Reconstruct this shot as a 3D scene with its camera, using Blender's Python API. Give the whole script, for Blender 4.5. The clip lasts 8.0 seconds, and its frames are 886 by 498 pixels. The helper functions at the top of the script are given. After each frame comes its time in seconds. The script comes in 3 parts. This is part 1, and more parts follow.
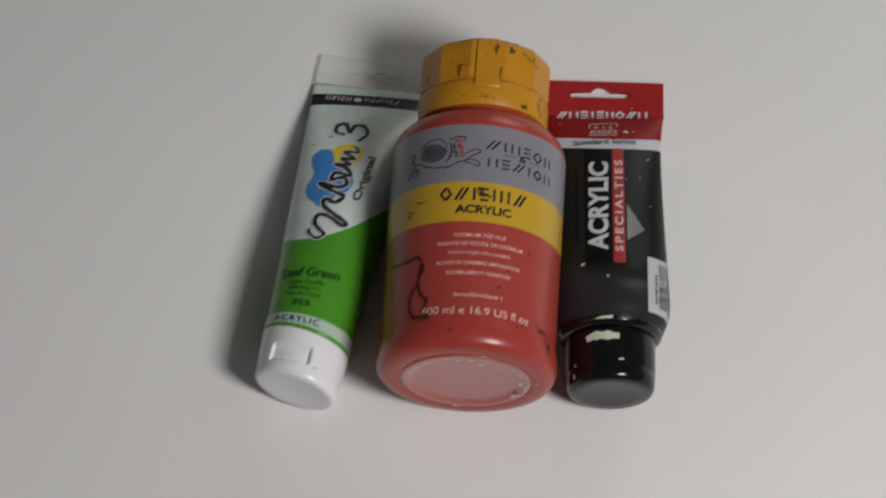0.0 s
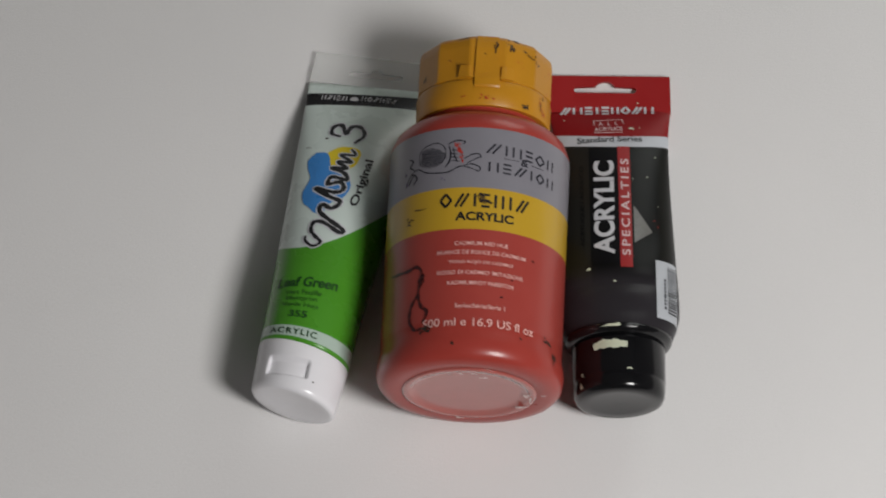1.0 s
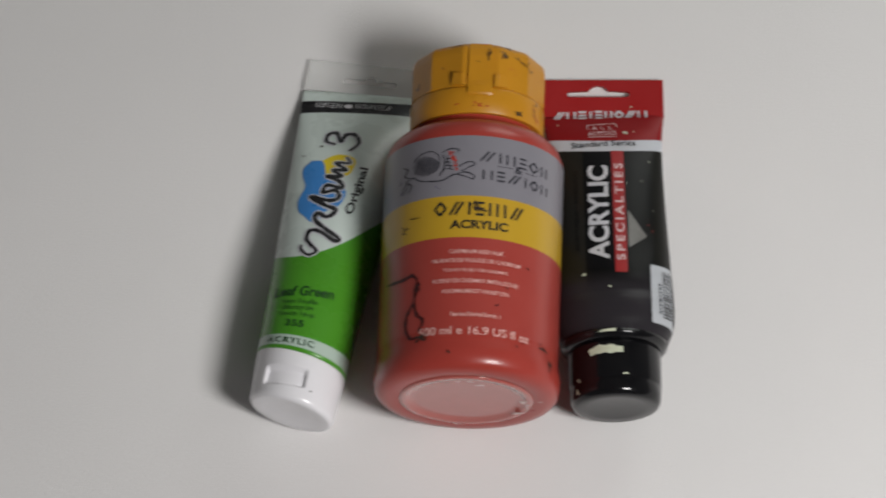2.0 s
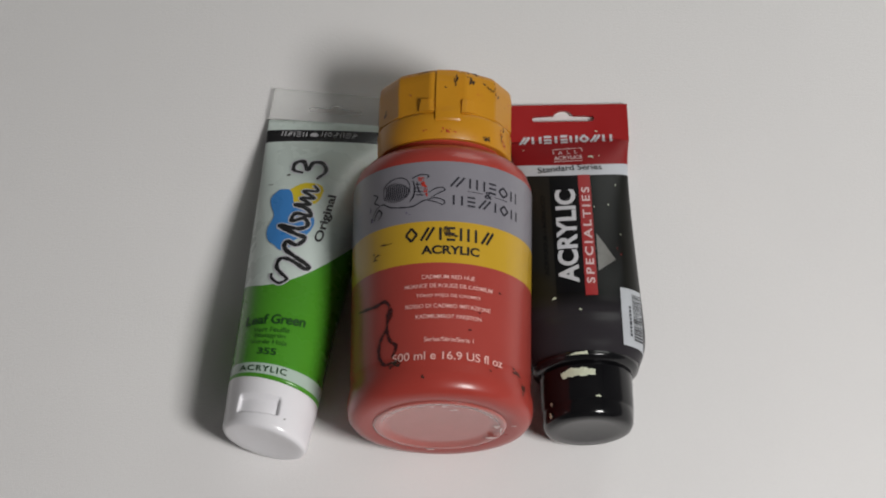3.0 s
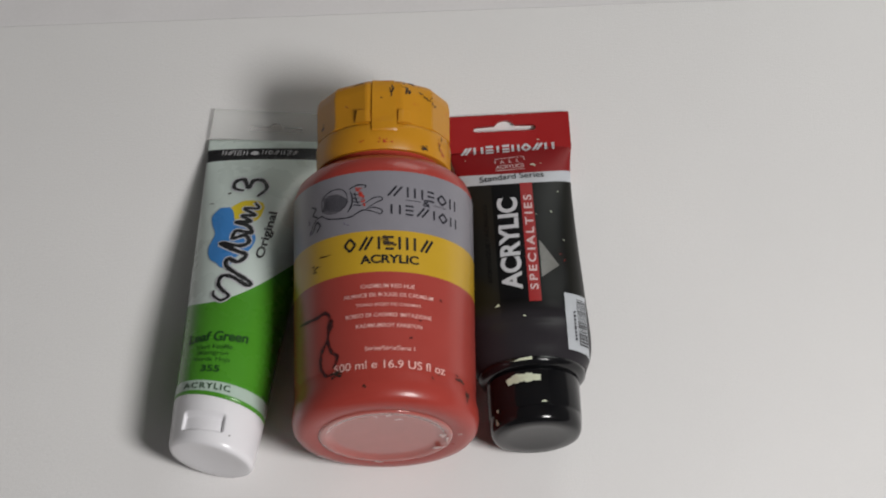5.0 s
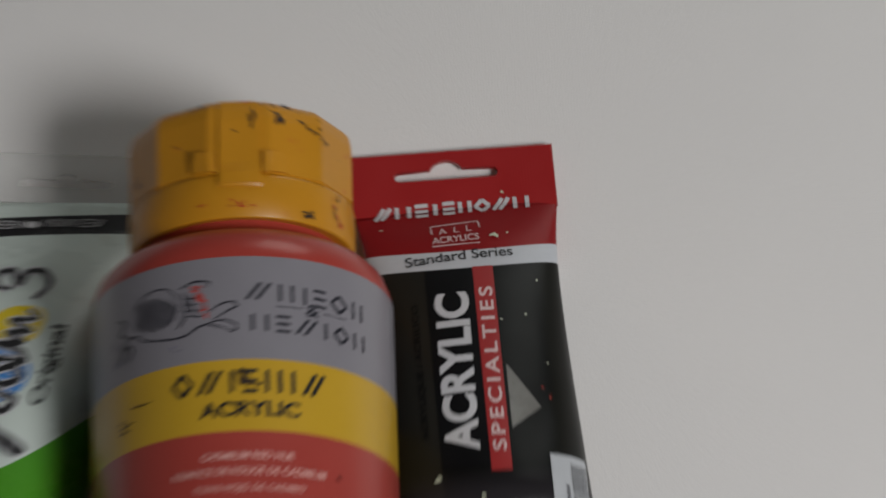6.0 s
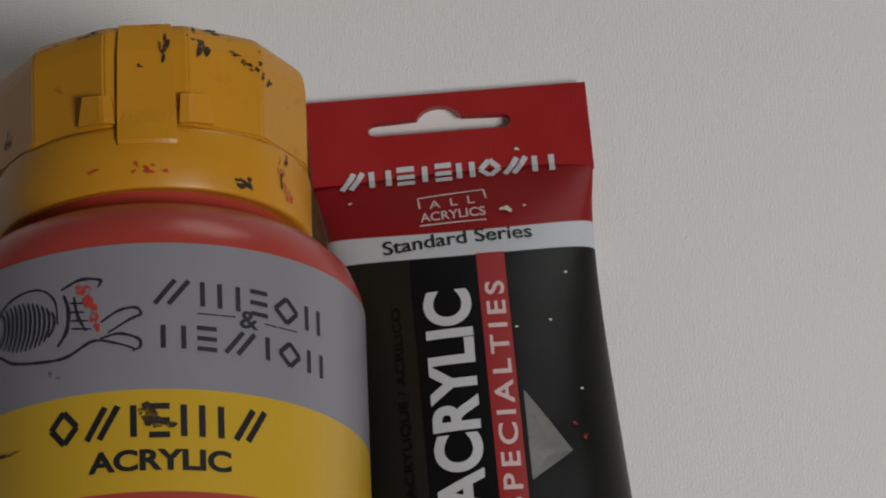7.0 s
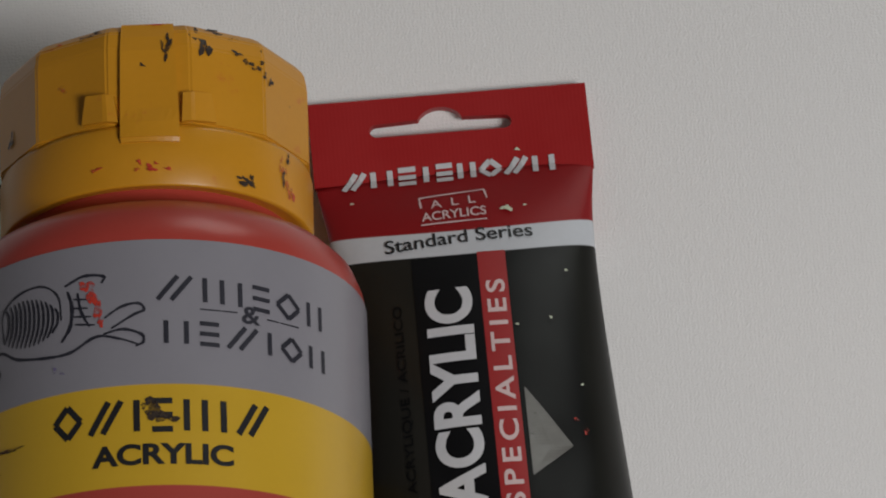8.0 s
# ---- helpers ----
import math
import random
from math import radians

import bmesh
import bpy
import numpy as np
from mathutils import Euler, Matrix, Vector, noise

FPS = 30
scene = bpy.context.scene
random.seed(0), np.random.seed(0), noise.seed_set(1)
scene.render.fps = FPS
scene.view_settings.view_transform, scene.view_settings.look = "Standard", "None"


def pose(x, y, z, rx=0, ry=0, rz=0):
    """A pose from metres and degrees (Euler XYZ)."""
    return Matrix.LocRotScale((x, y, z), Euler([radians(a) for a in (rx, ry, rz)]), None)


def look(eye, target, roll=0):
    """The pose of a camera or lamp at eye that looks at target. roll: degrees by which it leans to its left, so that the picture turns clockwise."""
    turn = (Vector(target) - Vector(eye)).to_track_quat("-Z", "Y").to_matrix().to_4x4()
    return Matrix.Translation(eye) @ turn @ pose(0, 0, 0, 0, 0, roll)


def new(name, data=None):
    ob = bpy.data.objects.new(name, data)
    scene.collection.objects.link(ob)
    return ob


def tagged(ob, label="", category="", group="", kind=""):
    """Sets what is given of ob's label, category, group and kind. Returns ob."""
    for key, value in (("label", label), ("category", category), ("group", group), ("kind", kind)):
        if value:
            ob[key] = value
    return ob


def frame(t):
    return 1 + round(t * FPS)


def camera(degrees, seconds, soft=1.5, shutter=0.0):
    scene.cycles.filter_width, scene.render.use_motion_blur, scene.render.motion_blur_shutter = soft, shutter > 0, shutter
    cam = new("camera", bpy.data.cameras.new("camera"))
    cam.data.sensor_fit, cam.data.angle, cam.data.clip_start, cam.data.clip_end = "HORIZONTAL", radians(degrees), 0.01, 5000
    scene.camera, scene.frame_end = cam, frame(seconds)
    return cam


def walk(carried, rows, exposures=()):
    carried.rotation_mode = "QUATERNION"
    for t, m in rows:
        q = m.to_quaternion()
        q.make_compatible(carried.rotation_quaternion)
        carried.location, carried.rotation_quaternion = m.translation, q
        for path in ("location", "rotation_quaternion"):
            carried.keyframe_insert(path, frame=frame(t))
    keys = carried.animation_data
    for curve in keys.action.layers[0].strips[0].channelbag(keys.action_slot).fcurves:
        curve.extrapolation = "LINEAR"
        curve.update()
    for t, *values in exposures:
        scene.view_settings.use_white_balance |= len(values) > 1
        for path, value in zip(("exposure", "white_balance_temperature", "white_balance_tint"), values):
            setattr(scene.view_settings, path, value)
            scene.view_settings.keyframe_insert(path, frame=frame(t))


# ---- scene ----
cam = camera(9.00, 8.0, soft=1.9, shutter=0.9)
PATH = [
    (0.0, (0.0425, -0.8976, 2.1884), (0.0331, -0.7352, 1.8230), 0.05),
    (0.5, (0.0541, -0.8370, 2.1756), (0.0437, -0.6813, 1.8073), -0.89),
    (1.0, (0.0510, -0.8107, 2.1402), (0.0397, -0.6575, 1.7708), -1.71),
    (1.5, (0.0484, -0.7871, 2.1383), (0.0366, -0.6374, 1.7676), -2.61),
    (2.0, (0.0582, -0.7881, 2.1593), (0.0460, -0.6390, 1.7883), -2.87),
    (2.2, (0.0727, -0.7844, 2.1452), (0.0591, -0.6346, 1.7746), -3.51),
    (3.3, (0.0044, -0.8196, 2.1654), (0.0041, -0.6646, 1.7967), 0.16),
    (3.5, (0.0241, -0.8463, 2.1514), (0.0210, -0.6862, 1.7849), -1.01),
    (4.0, (0.0462, -0.8587, 2.1599), (0.0399, -0.6973, 1.7939), -2.46),
    (5.3, (0.0831, -0.8204, 2.0900), (0.0728, -0.6592, 1.7241), -4.99),
    (5.5, (0.0825, -0.6977, 1.8620), (0.0721, -0.5378, 1.4955), -5.10),
    (5.7, (0.0822, -0.5782, 1.6440), (0.0728, -0.4207, 1.2765), -5.38),
    (6.0, (0.0812, -0.4262, 1.2903), (0.0718, -0.2677, 0.9232), -5.80),
    (6.2, (0.0808, -0.3379, 1.0961), (0.0705, -0.1807, 0.7284), -6.52),
    (6.5, (0.0784, -0.2693, 0.9360), (0.0674, -0.1133, 0.5679), -6.84),
    (7.0, (0.0785, -0.2672, 0.9347), (0.0670, -0.1119, 0.5663), -6.92),
    (7.5, (0.0830, -0.2732, 0.9382), (0.0701, -0.1166, 0.5703), -7.45),
    (8.0, (0.0800, -0.2780, 0.9378), (0.0679, -0.1196, 0.5708), -7.19),
]
walk(cam, [(t, look(eye, target, roll)) for t, eye, target, roll in PATH],
     exposures=[(0.0, -0.2), (1.5, -0.06), (3.3, 0.02), (5.3, 0.0), (5.7, -0.20), (6.0, -0.38), (6.4, -0.56), (7.0, -0.44), (8.0, -0.36)])

# ---- light ----
world = bpy.data.worlds.new("room_air")
scene.world = world
world.use_nodes = True
world.node_tree.nodes["Background"].inputs["Color"].default_value = (0.95, 0.95, 1.0, 1)
world.node_tree.nodes["Background"].inputs["Strength"].default_value = 0.05

lamp_data = bpy.data.lights.new("lamp_light", "AREA")
lamp_data.shape, lamp_data.size, lamp_data.energy, lamp_data.color = "DISK", 0.46, 19.5, (1.0, 0.985, 0.97)
lamp = new("lamp_light", lamp_data)
lamp.matrix_world = look((0.80, -0.58, 1.28), (0, 0.08, 0))

# Pale greenish area lamp added to fill the far right side; source unseen.
fill_data = bpy.data.lights.new("added_fill_light", "AREA")
fill_data.shape, fill_data.size, fill_data.size_y, fill_data.energy = "RECTANGLE", 1.1, 1.0, 11.5
fill_data.color = (0.96, 1.0, 0.95)
fill_lamp = new("added_fill_light", fill_data)
fill_lamp.matrix_world = look((0.95, 2.18, 0.85), (0.1, 0.2, 0.2))

R = 0.0365          # radius of the bottle


# ---- materials ----
def nodes_of(name):
    m = bpy.data.materials.new(name)
    m.use_nodes = True
    nt = m.node_tree
    return m, nt, nt.nodes["Principled BSDF"]


def link(nt, a, b):
    nt.links.new(a, b)


def math_node(nt, op, a, b=None):
    n = nt.nodes.new("ShaderNodeMath")
    n.operation = op
    for i, v in enumerate((a, b)):
        if v is None:
            continue
        if isinstance(v, (int, float)):
            n.inputs[i].default_value = v
        else:
            link(nt, v, n.inputs[i])
    return n.outputs[0]


def mix_node(nt, fac, a, b):
    n = nt.nodes.new("ShaderNodeMix")
    n.data_type = "RGBA"
    for sock, v in ((n.inputs["Factor"], fac), (n.inputs["A"], a), (n.inputs["B"], b)):
        if isinstance(v, (int, float)):
            sock.default_value = v
        elif isinstance(v, tuple):
            sock.default_value = (*v, 1)
        else:
            link(nt, v, sock)
    return n.outputs["Result"]


def noise_node(nt, scale, detail=3.0, rough=0.55):
    tc = nt.nodes.new("ShaderNodeTexCoord")
    n = nt.nodes.new("ShaderNodeTexNoise")
    n.inputs["Scale"].default_value, n.inputs["Detail"].default_value = scale, detail
    n.inputs["Roughness"].default_value = rough
    link(nt, tc.outputs["Object"], n.inputs["Vector"])
    return n.outputs["Fac"]


def finish(nt, bsdf, color, vary=0.12, scale=90.0, bump=0.02, fine=900.0, rough=0.35, rough_vary=0.12):
    """Colour with two scales of variation, uneven gloss and fine relief."""
    big, small = noise_node(nt, scale), noise_node(nt, fine, 2.0)
    f = math_node(nt, "ADD", math_node(nt, "MULTIPLY", big, 0.7), math_node(nt, "MULTIPLY", small, 0.3))
    gain = math_node(nt, "ADD", math_node(nt, "MULTIPLY", f, 2 * vary), 1 - vary)
    n = nt.nodes.new("ShaderNodeVectorMath")
    n.operation = "SCALE"
    if isinstance(color, tuple):
        n.inputs[0].default_value = color
    else:
        link(nt, color, n.inputs[0])
    link(nt, gain, n.inputs["Scale"])
    link(nt, n.outputs[0], bsdf.inputs["Base Color"])
    link(nt, math_node(nt, "ADD", math_node(nt, "MULTIPLY", big, 2 * rough_vary), rough - rough_vary), bsdf.inputs["Roughness"])
    if bump:
        b = nt.nodes.new("ShaderNodeBump")
        b.inputs["Strength"].default_value, b.inputs["Distance"].default_value = bump, 0.002
        link(nt, big, b.inputs["Height"])
        link(nt, b.outputs[0], bsdf.inputs["Normal"])


def simple(name, color, rough=0.35, vary=0.12, scale=90.0, bump=0.02, coat=0.0, sub=0.0):
    m, nt, bsdf = nodes_of(name)
    finish(nt, bsdf, color, vary, scale, bump, rough=rough)
    bsdf.inputs["Coat Weight"].default_value = coat
    bsdf.inputs["Coat Roughness"].default_value = 0.14
    if sub:
        bsdf.inputs["Subsurface Weight"].default_value = sub
        bsdf.inputs["Subsurface Radius"].default_value = (0.004, 0.002, 0.001)
    return m


def axes_of(nt):
    tc = nt.nodes.new("ShaderNodeTexCoord")
    s = nt.nodes.new("ShaderNodeSeparateXYZ")
    link(nt, tc.outputs["Object"], s.inputs[0])
    return s.outputs


def above(nt, v, edge, soft=0.00012):
    n = nt.nodes.new("ShaderNodeMapRange")
    n.inputs["From Min"].default_value, n.inputs["From Max"].default_value = edge - soft, edge + soft
    link(nt, v, n.inputs["Value"])
    return n.outputs[0]


def canvas_material():
    m, nt, bsdf = nodes_of("primed_canvas")
    tc = nt.nodes.new("ShaderNodeTexCoord")
    heights = []
    for axis in ("X", "Y"):
        w = nt.nodes.new("ShaderNodeTexWave")
        w.bands_direction, w.wave_type = axis, "BANDS"
        w.inputs["Scale"].default_value, w.inputs["Distortion"].default_value = 430.0, 7.0
        w.inputs["Detail"].default_value, w.inputs["Detail Scale"].default_value = 2.0, 1.6
        link(nt, tc.outputs["Object"], w.inputs["Vector"])
        heights.append(w.outputs["Fac"])
    weave = math_node(nt, "MULTIPLY", heights[0], heights[1])
    grain = noise_node(nt, 700.0, 3.0)
    h = math_node(nt, "ADD", math_node(nt, "MULTIPLY", weave, 0.7), math_node(nt, "MULTIPLY", grain, 1.3))
    finish(nt, bsdf, (0.815, 0.80, 0.795), vary=0.05, scale=9.0, bump=0, rough=0.42, rough_vary=0.06)
    b = nt.nodes.new("ShaderNodeBump")
    b.inputs["Strength"].default_value, b.inputs["Distance"].default_value = 0.22, 0.0004
    link(nt, h, b.inputs["Height"])
    link(nt, b.outputs[0], bsdf.inputs["Normal"])
    return m


CANVAS = canvas_material()
TABLE = simple("grey_tabletop", (0.72, 0.70, 0.705), 0.5, scale=20)
WALL = simple("wall_paint", (0.42, 0.415, 0.42), 0.8, 0.05, 3.0)
FLOOR = simple("floor_boards", (0.30, 0.23, 0.17), 0.6, 0.2, 4.0)

RED_PLASTIC = simple("red_paint_through_plastic", (0.375, 0.048, 0.036), 0.32, 0.10, 60, 0.015, coat=0.15)
RED_PLASTIC.node_tree.nodes["Principled BSDF"].inputs["Specular IOR Level"].default_value = 0.36
BASE_PLASTIC = simple("frosted_plastic_over_red", (0.43, 0.105, 0.088), 0.16, 0.15, 110, 0.01, coat=0.8)


def worn_yellow():
    """Yellow plastic with thin rubbed smears of red and dark paint."""
    m, nt, bsdf = nodes_of("worn_yellow_plastic")
    red = above(nt, noise_node(nt, 130.0, 6.0, 0.7), 0.68, 0.05)
    dark = above(nt, noise_node(nt, 95.0, 7.0, 0.75), 0.71, 0.04)
    c = mix_node(nt, math_node(nt, "MULTIPLY", red, 0.55), (0.54, 0.24, 0.013), (0.48, 0.08, 0.03))
    c = mix_node(nt, math_node(nt, "MULTIPLY", dark, 0.75), c, (0.06, 0.04, 0.02))
    finish(nt, bsdf, c, 0.12, 60, 0.03, rough=0.33)
    return m


YELLOW_CAP = worn_yellow()
WHITE_CAP = simple("white_plastic", (0.86, 0.85, 0.88), 0.22, 0.04, 80, 0.008)
BLACK_CAP = simple("black_plastic", (0.006, 0.006, 0.007), 0.15, 0.2, 60, 0.02, coat=0.2)
BLACK_CAP.node_tree.nodes["Principled BSDF"].inputs["Specular IOR Level"].default_value = 0.35
INK_BLACK = simple("black_ink", (0.012, 0.012, 0.014), 0.45, 0.3)
INK_SOFT = simple("grey_ink", (0.020, 0.020, 0.030), 0.45, 0.3)
INK_GREEN = simple("dark_green_ink", (0.012, 0.060, 0.012), 0.4, 0.3)
INK_WHITE = simple("white_ink", (0.58, 0.58, 0.61), 0.45, 0.15)
INK_PINK = simple("pale_ink", (0.72, 0.42, 0.38), 0.45, 0.2)
INK_PALE = simple("pale_pink_ink", (0.66, 0.50, 0.50), 0.45, 0.15)
INK_SILVER = simple("silver_grey_ink", (0.55, 0.54, 0.56), 0.4, 0.15)
INK_BLUE = simple("blue_ink", (0.055, 0.24, 0.60), 0.3, 0.08)
INK_YELLOW = simple("yellow_ink", (0.72, 0.55, 0.03), 0.3, 0.08)
INK_RED = simple("red_ink", (0.33, 0.013, 0.014), 0.45, 0.1)
STICKER = simple("grey_sticker", (0.50, 0.52, 0.55), 0.4, 0.08)
def dried(name, color, cover, scale=700.0, rough=0.5):
    """Dried paint that is thin and broken, so that the plastic shows between its crumbs."""
    m, nt, bsdf = nodes_of(name)
    finish(nt, bsdf, color, 0.4, 400, 0.12, rough=rough)
    thin = above(nt, noise_node(nt, scale, 5.0, 0.7), 0.62 - 0.25 * cover, 0.10)
    link(nt, thin, bsdf.inputs["Alpha"])
    return m


STAIN_DARK = dried("dried_black_paint", (0.030, 0.018, 0.012), 0.84)
STAIN_RED = dried("dried_red_paint", (0.48, 0.040, 0.025), 0.66, rough=0.4)
STAIN_BROWN = dried("thin_dark_paint_streak", (0.050, 0.008, 0.009), 0.85, 500.0, 0.4)
STAIN_ORANGE = dried("rubbed_orange_paint", (0.52, 0.13, 0.03), 0.4)
SMUDGE = dried("faint_violet_smudge", (0.15, 0.12, 0.25), 0.4)
# Pale tone for painted reflections and scuffs on the bottle's base.
GLINT_SCUFF = simple("pale_glint_and_scuff", (0.70, 0.50, 0.48), 0.25, 0.2, 300, 0.2)
CHIP = simple("dried_pale_paint", (0.62, 0.66, 0.50), 0.4, 0.2, 300, 0.3)
PRINT_BLACK = simple("black_print_panel", (0.004, 0.004, 0.005), 0.45, 0.3)
PRINT_BLACK.node_tree.nodes["Principled BSDF"].inputs["Specular IOR Level"].default_value = 0.15
WINDOW_GREY = simple("grey_print_patch", (0.13, 0.125, 0.115), 0.3, 0.3, 250)


def seal_material():
    m, nt, bsdf = nodes_of("clear_plastic_seal")
    finish(nt, bsdf, (0.85, 0.85, 0.84), 0.06, 120, 0.04, rough=0.22)
    bsdf.inputs["Alpha"].default_value = 0.38
    return m


def ribbed_red():
    """Red sealed film with the fine crimp of the sealing bar."""
    m, nt, bsdf = nodes_of("crimped_red_film")
    finish(nt, bsdf, (0.33, 0.013, 0.014), 0.1, 90, 0, rough=0.4)
    tc = nt.nodes.new("ShaderNodeTexCoord")
    w = nt.nodes.new("ShaderNodeTexWave")
    w.bands_direction = "X"
    w.inputs["Scale"].default_value, w.inputs["Distortion"].default_value = 420.0, 1.5
    link(nt, tc.outputs["Object"], w.inputs["Vector"])
    b = nt.nodes.new("ShaderNodeBump")
    b.inputs["Strength"].default_value, b.inputs["Distance"].default_value = 0.05, 0.0003
    link(nt, w.outputs["Fac"], b.inputs["Height"])
    link(nt, b.outputs[0], bsdf.inputs["Normal"])
    return m


SEAL, SEAL_RED = seal_material(), ribbed_red()


def label_material():
    """Printed bands round the bottle: red, yellow, grey."""
    m, nt, bsdf = nodes_of("printed_bottle_label")
    y = axes_of(nt)[1]
    c = mix_node(nt, above(nt, y, 0.0558), (0.375, 0.052, 0.040), (0.55, 0.335, 0.022))
    c = mix_node(nt, above(nt, y, 0.0738), c, (0.232, 0.224, 0.252))
    finish(nt, bsdf, c, 0.07, 80, 0.012, rough=0.36)
    bsdf.inputs["Coat Weight"].default_value = 0.35
    bsdf.inputs["Coat Roughness"].default_value = 0.25
    return m


def green_tube_material():
    m, nt, bsdf = nodes_of("printed_green_tube")
    x, y, _ = axes_of(nt)
    lean = nt.nodes.new("ShaderNodeMapRange")
    for key, v in (("From Min", 0.021), ("From Max", 0.047), ("To Min", -0.10), ("To Max", 0.11)):
        lean.inputs[key].default_value = v
    link(nt, y, lean.inputs["Value"])
    s = math_node(nt, "SUBTRACT", y, math_node(nt, "MULTIPLY", x, lean.outputs[0]))
    edge = math_node(nt, "ADD", math_node(nt, "MULTIPLY", x, 0.517), math_node(nt, "MULTIPLY", math_node(nt, "MULTIPLY", x, x), 24.75))
    c = mix_node(nt, above(nt, math_node(nt, "SUBTRACT", s, edge), 0.0670), (0.075, 0.30, 0.022), (0.62, 0.70, 0.66))
    stripe = math_node(nt, "MULTIPLY", above(nt, s, 0.0224), math_node(nt, "SUBTRACT", 1.0, above(nt, s, 0.0272)))
    c = mix_node(nt, stripe, c, (0.48, 0.60, 0.52))
    b = math_node(nt, "SUBTRACT", s, math_node(nt, "MULTIPLY", x, 0.045))
    band = math_node(nt, "MULTIPLY", above(nt, b, 0.1401), math_node(nt, "SUBTRACT", 1.0, above(nt, b, 0.1466)))
    c = mix_node(nt, band, c, (0.012, 0.012, 0.014))
    finish(nt, bsdf, c, 0.05, 60, 0.02, rough=0.28)
    bsdf.inputs["Coat Weight"].default_value = 0.08
    return m


def black_tube_material():
    m, nt, bsdf = nodes_of("printed_black_tube")
    x, y, _ = axes_of(nt)
    bow = math_node(nt, "MULTIPLY", math_node(nt, "MULTIPLY", x, x), 4.2)
    s = math_node(nt, "ADD", math_node(nt, "SUBTRACT", y, bow), math_node(nt, "MULTIPLY", x, 0.012))
    c = mix_node(nt, above(nt, x, -0.0106), (0.017, 0.016, 0.013), (0.004, 0.004, 0.004))
    c = mix_node(nt, above(nt, x, 0.0175, 0.0012), c, (0.010, 0.010, 0.008))
    # Paler lower end: its own grey, lightened further to paint in a sheen.
    c = mix_node(nt, above(nt, s, 0.0500, 0.0050), (0.028, 0.025, 0.029), c)
    c = mix_node(nt, above(nt, s, 0.1148), c, (0.56, 0.58, 0.62))
    c = mix_node(nt, above(nt, s, 0.1206), c, (0.26, 0.010, 0.012))
    finish(nt, bsdf, c, 0.14, 70, 0.03, rough=0.36)
    bsdf.inputs["Specular IOR Level"].default_value = 0.16
    return m


LABEL, GREEN_TUBE, BLACK_TUBE = label_material(), green_tube_material(), black_tube_material()


# ---- building helpers ----
def part(name, bm, material, parent=None, label="", smooth=True):
    me = bpy.data.meshes.new(name)
    bmesh.ops.recalc_face_normals(bm, faces=bm.faces)
    bm.to_mesh(me)
    bm.free()
    for p in me.polygons:
        p.use_smooth = smooth
    me.materials.append(material)
    ob = new(name, me)
    ob.parent = parent
    return tagged(ob, label) if label else ob


def decal(name, bm, material, parent, label=""):
    """A printed or dried layer that keeps its own winding."""
    me = bpy.data.meshes.new(name)
    bm.to_mesh(me)
    bm.free()
    me.materials.append(material)
    ob = new(name, me)
    ob.parent = parent
    return tagged(ob, label) if label else ob


def thing(name, loc, turn, label, category):
    ob = new(name)
    ob.matrix_world = pose(*loc, 0, 0, turn)
    ob.empty_display_size = 0.02
    return tagged(ob, label, category)


def box(bm, x0, x1, y0, y1, z0, z1, bevel=0.0):
    vs = [bm.verts.new((x, y, z)) for x in (x0, x1) for y in (y0, y1) for z in (z0, z1)]
    faces = [bm.faces.new([vs[i] for i in q]) for q in ((0, 1, 3, 2), (4, 6, 7, 5), (0, 4, 5, 1), (2, 3, 7, 6), (0, 2, 6, 4), (1, 5, 7, 3))]
    if bevel:
        edges = list({e for f in faces for e in f.edges})
        bmesh.ops.bevel(bm, geom=edges, offset=bevel, segments=2, affect="EDGES", profile=0.5)
    return vs


def smooth_curve(knots, n):
    """Points along a Catmull-Rom curve through the knots."""
    k = [np.array(p, float) for p in knots]
    k = [2 * k[0] - k[1], *k, 2 * k[-1] - k[-2]]
    out = []
    for a, b, c, d in zip(k, k[1:], k[2:], k[3:]):
        for i in range(n):
            t = i / n
            out.append(0.5 * (2 * b + (c - a) * t + (2 * a - 5 * b + 4 * c - d) * t * t + (3 * b - a - 3 * c + d) * t ** 3))
    return out + [k[-2]]


def loft(bm, rings, close_start=True, close_end=True):
    loops = [[bm.verts.new(p) for p in ring] for ring in rings]
    n = len(loops[0])
    for a, b in zip(loops, loops[1:]):
        for i in range(n):
            bm.faces.new((a[i], a[(i + 1) % n], b[(i + 1) % n], b[i]))
    if close_start:
        bm.faces.new(loops[0])
    if close_end:
        bm.faces.new(loops[-1])


def turned(profile, n, zc, phase=0.0):
    """Rings about an axis along y at height zc, from (radius, y) pairs."""
    return [[(r * math.sin(a), y, zc + r * math.cos(a)) for a in (phase + 2 * math.pi * i / n for i in range(n))] for r, y in profile]


def text_shape(words, width, height, spread=1.0, fat=0.0):
    """Flat letters centred on the origin: vertices and faces."""
    cu = bpy.data.curves.new("letters", "FONT")
    cu.body, cu.resolution_u, cu.space_character = words, 8, spread
    cu.offset = min(0.035, fat * 100)
    ob = bpy.data.objects.new("letters", cu)
    me = bpy.data.meshes.new_from_object(ob)
    pts = np.array([v.co[:] for v in me.vertices])
    faces = [tuple(p.vertices) for p in me.polygons]
    lo, hi = pts.min(0), pts.max(0)
    pts = (pts - (lo + hi) / 2) / (hi - lo + 1e-9)
    out = [(p[0] * width, p[1] * height) for p in pts]
    bpy.data.objects.remove(ob)
    bpy.data.curves.remove(cu)
    bpy.data.meshes.remove(me)
    return out, faces


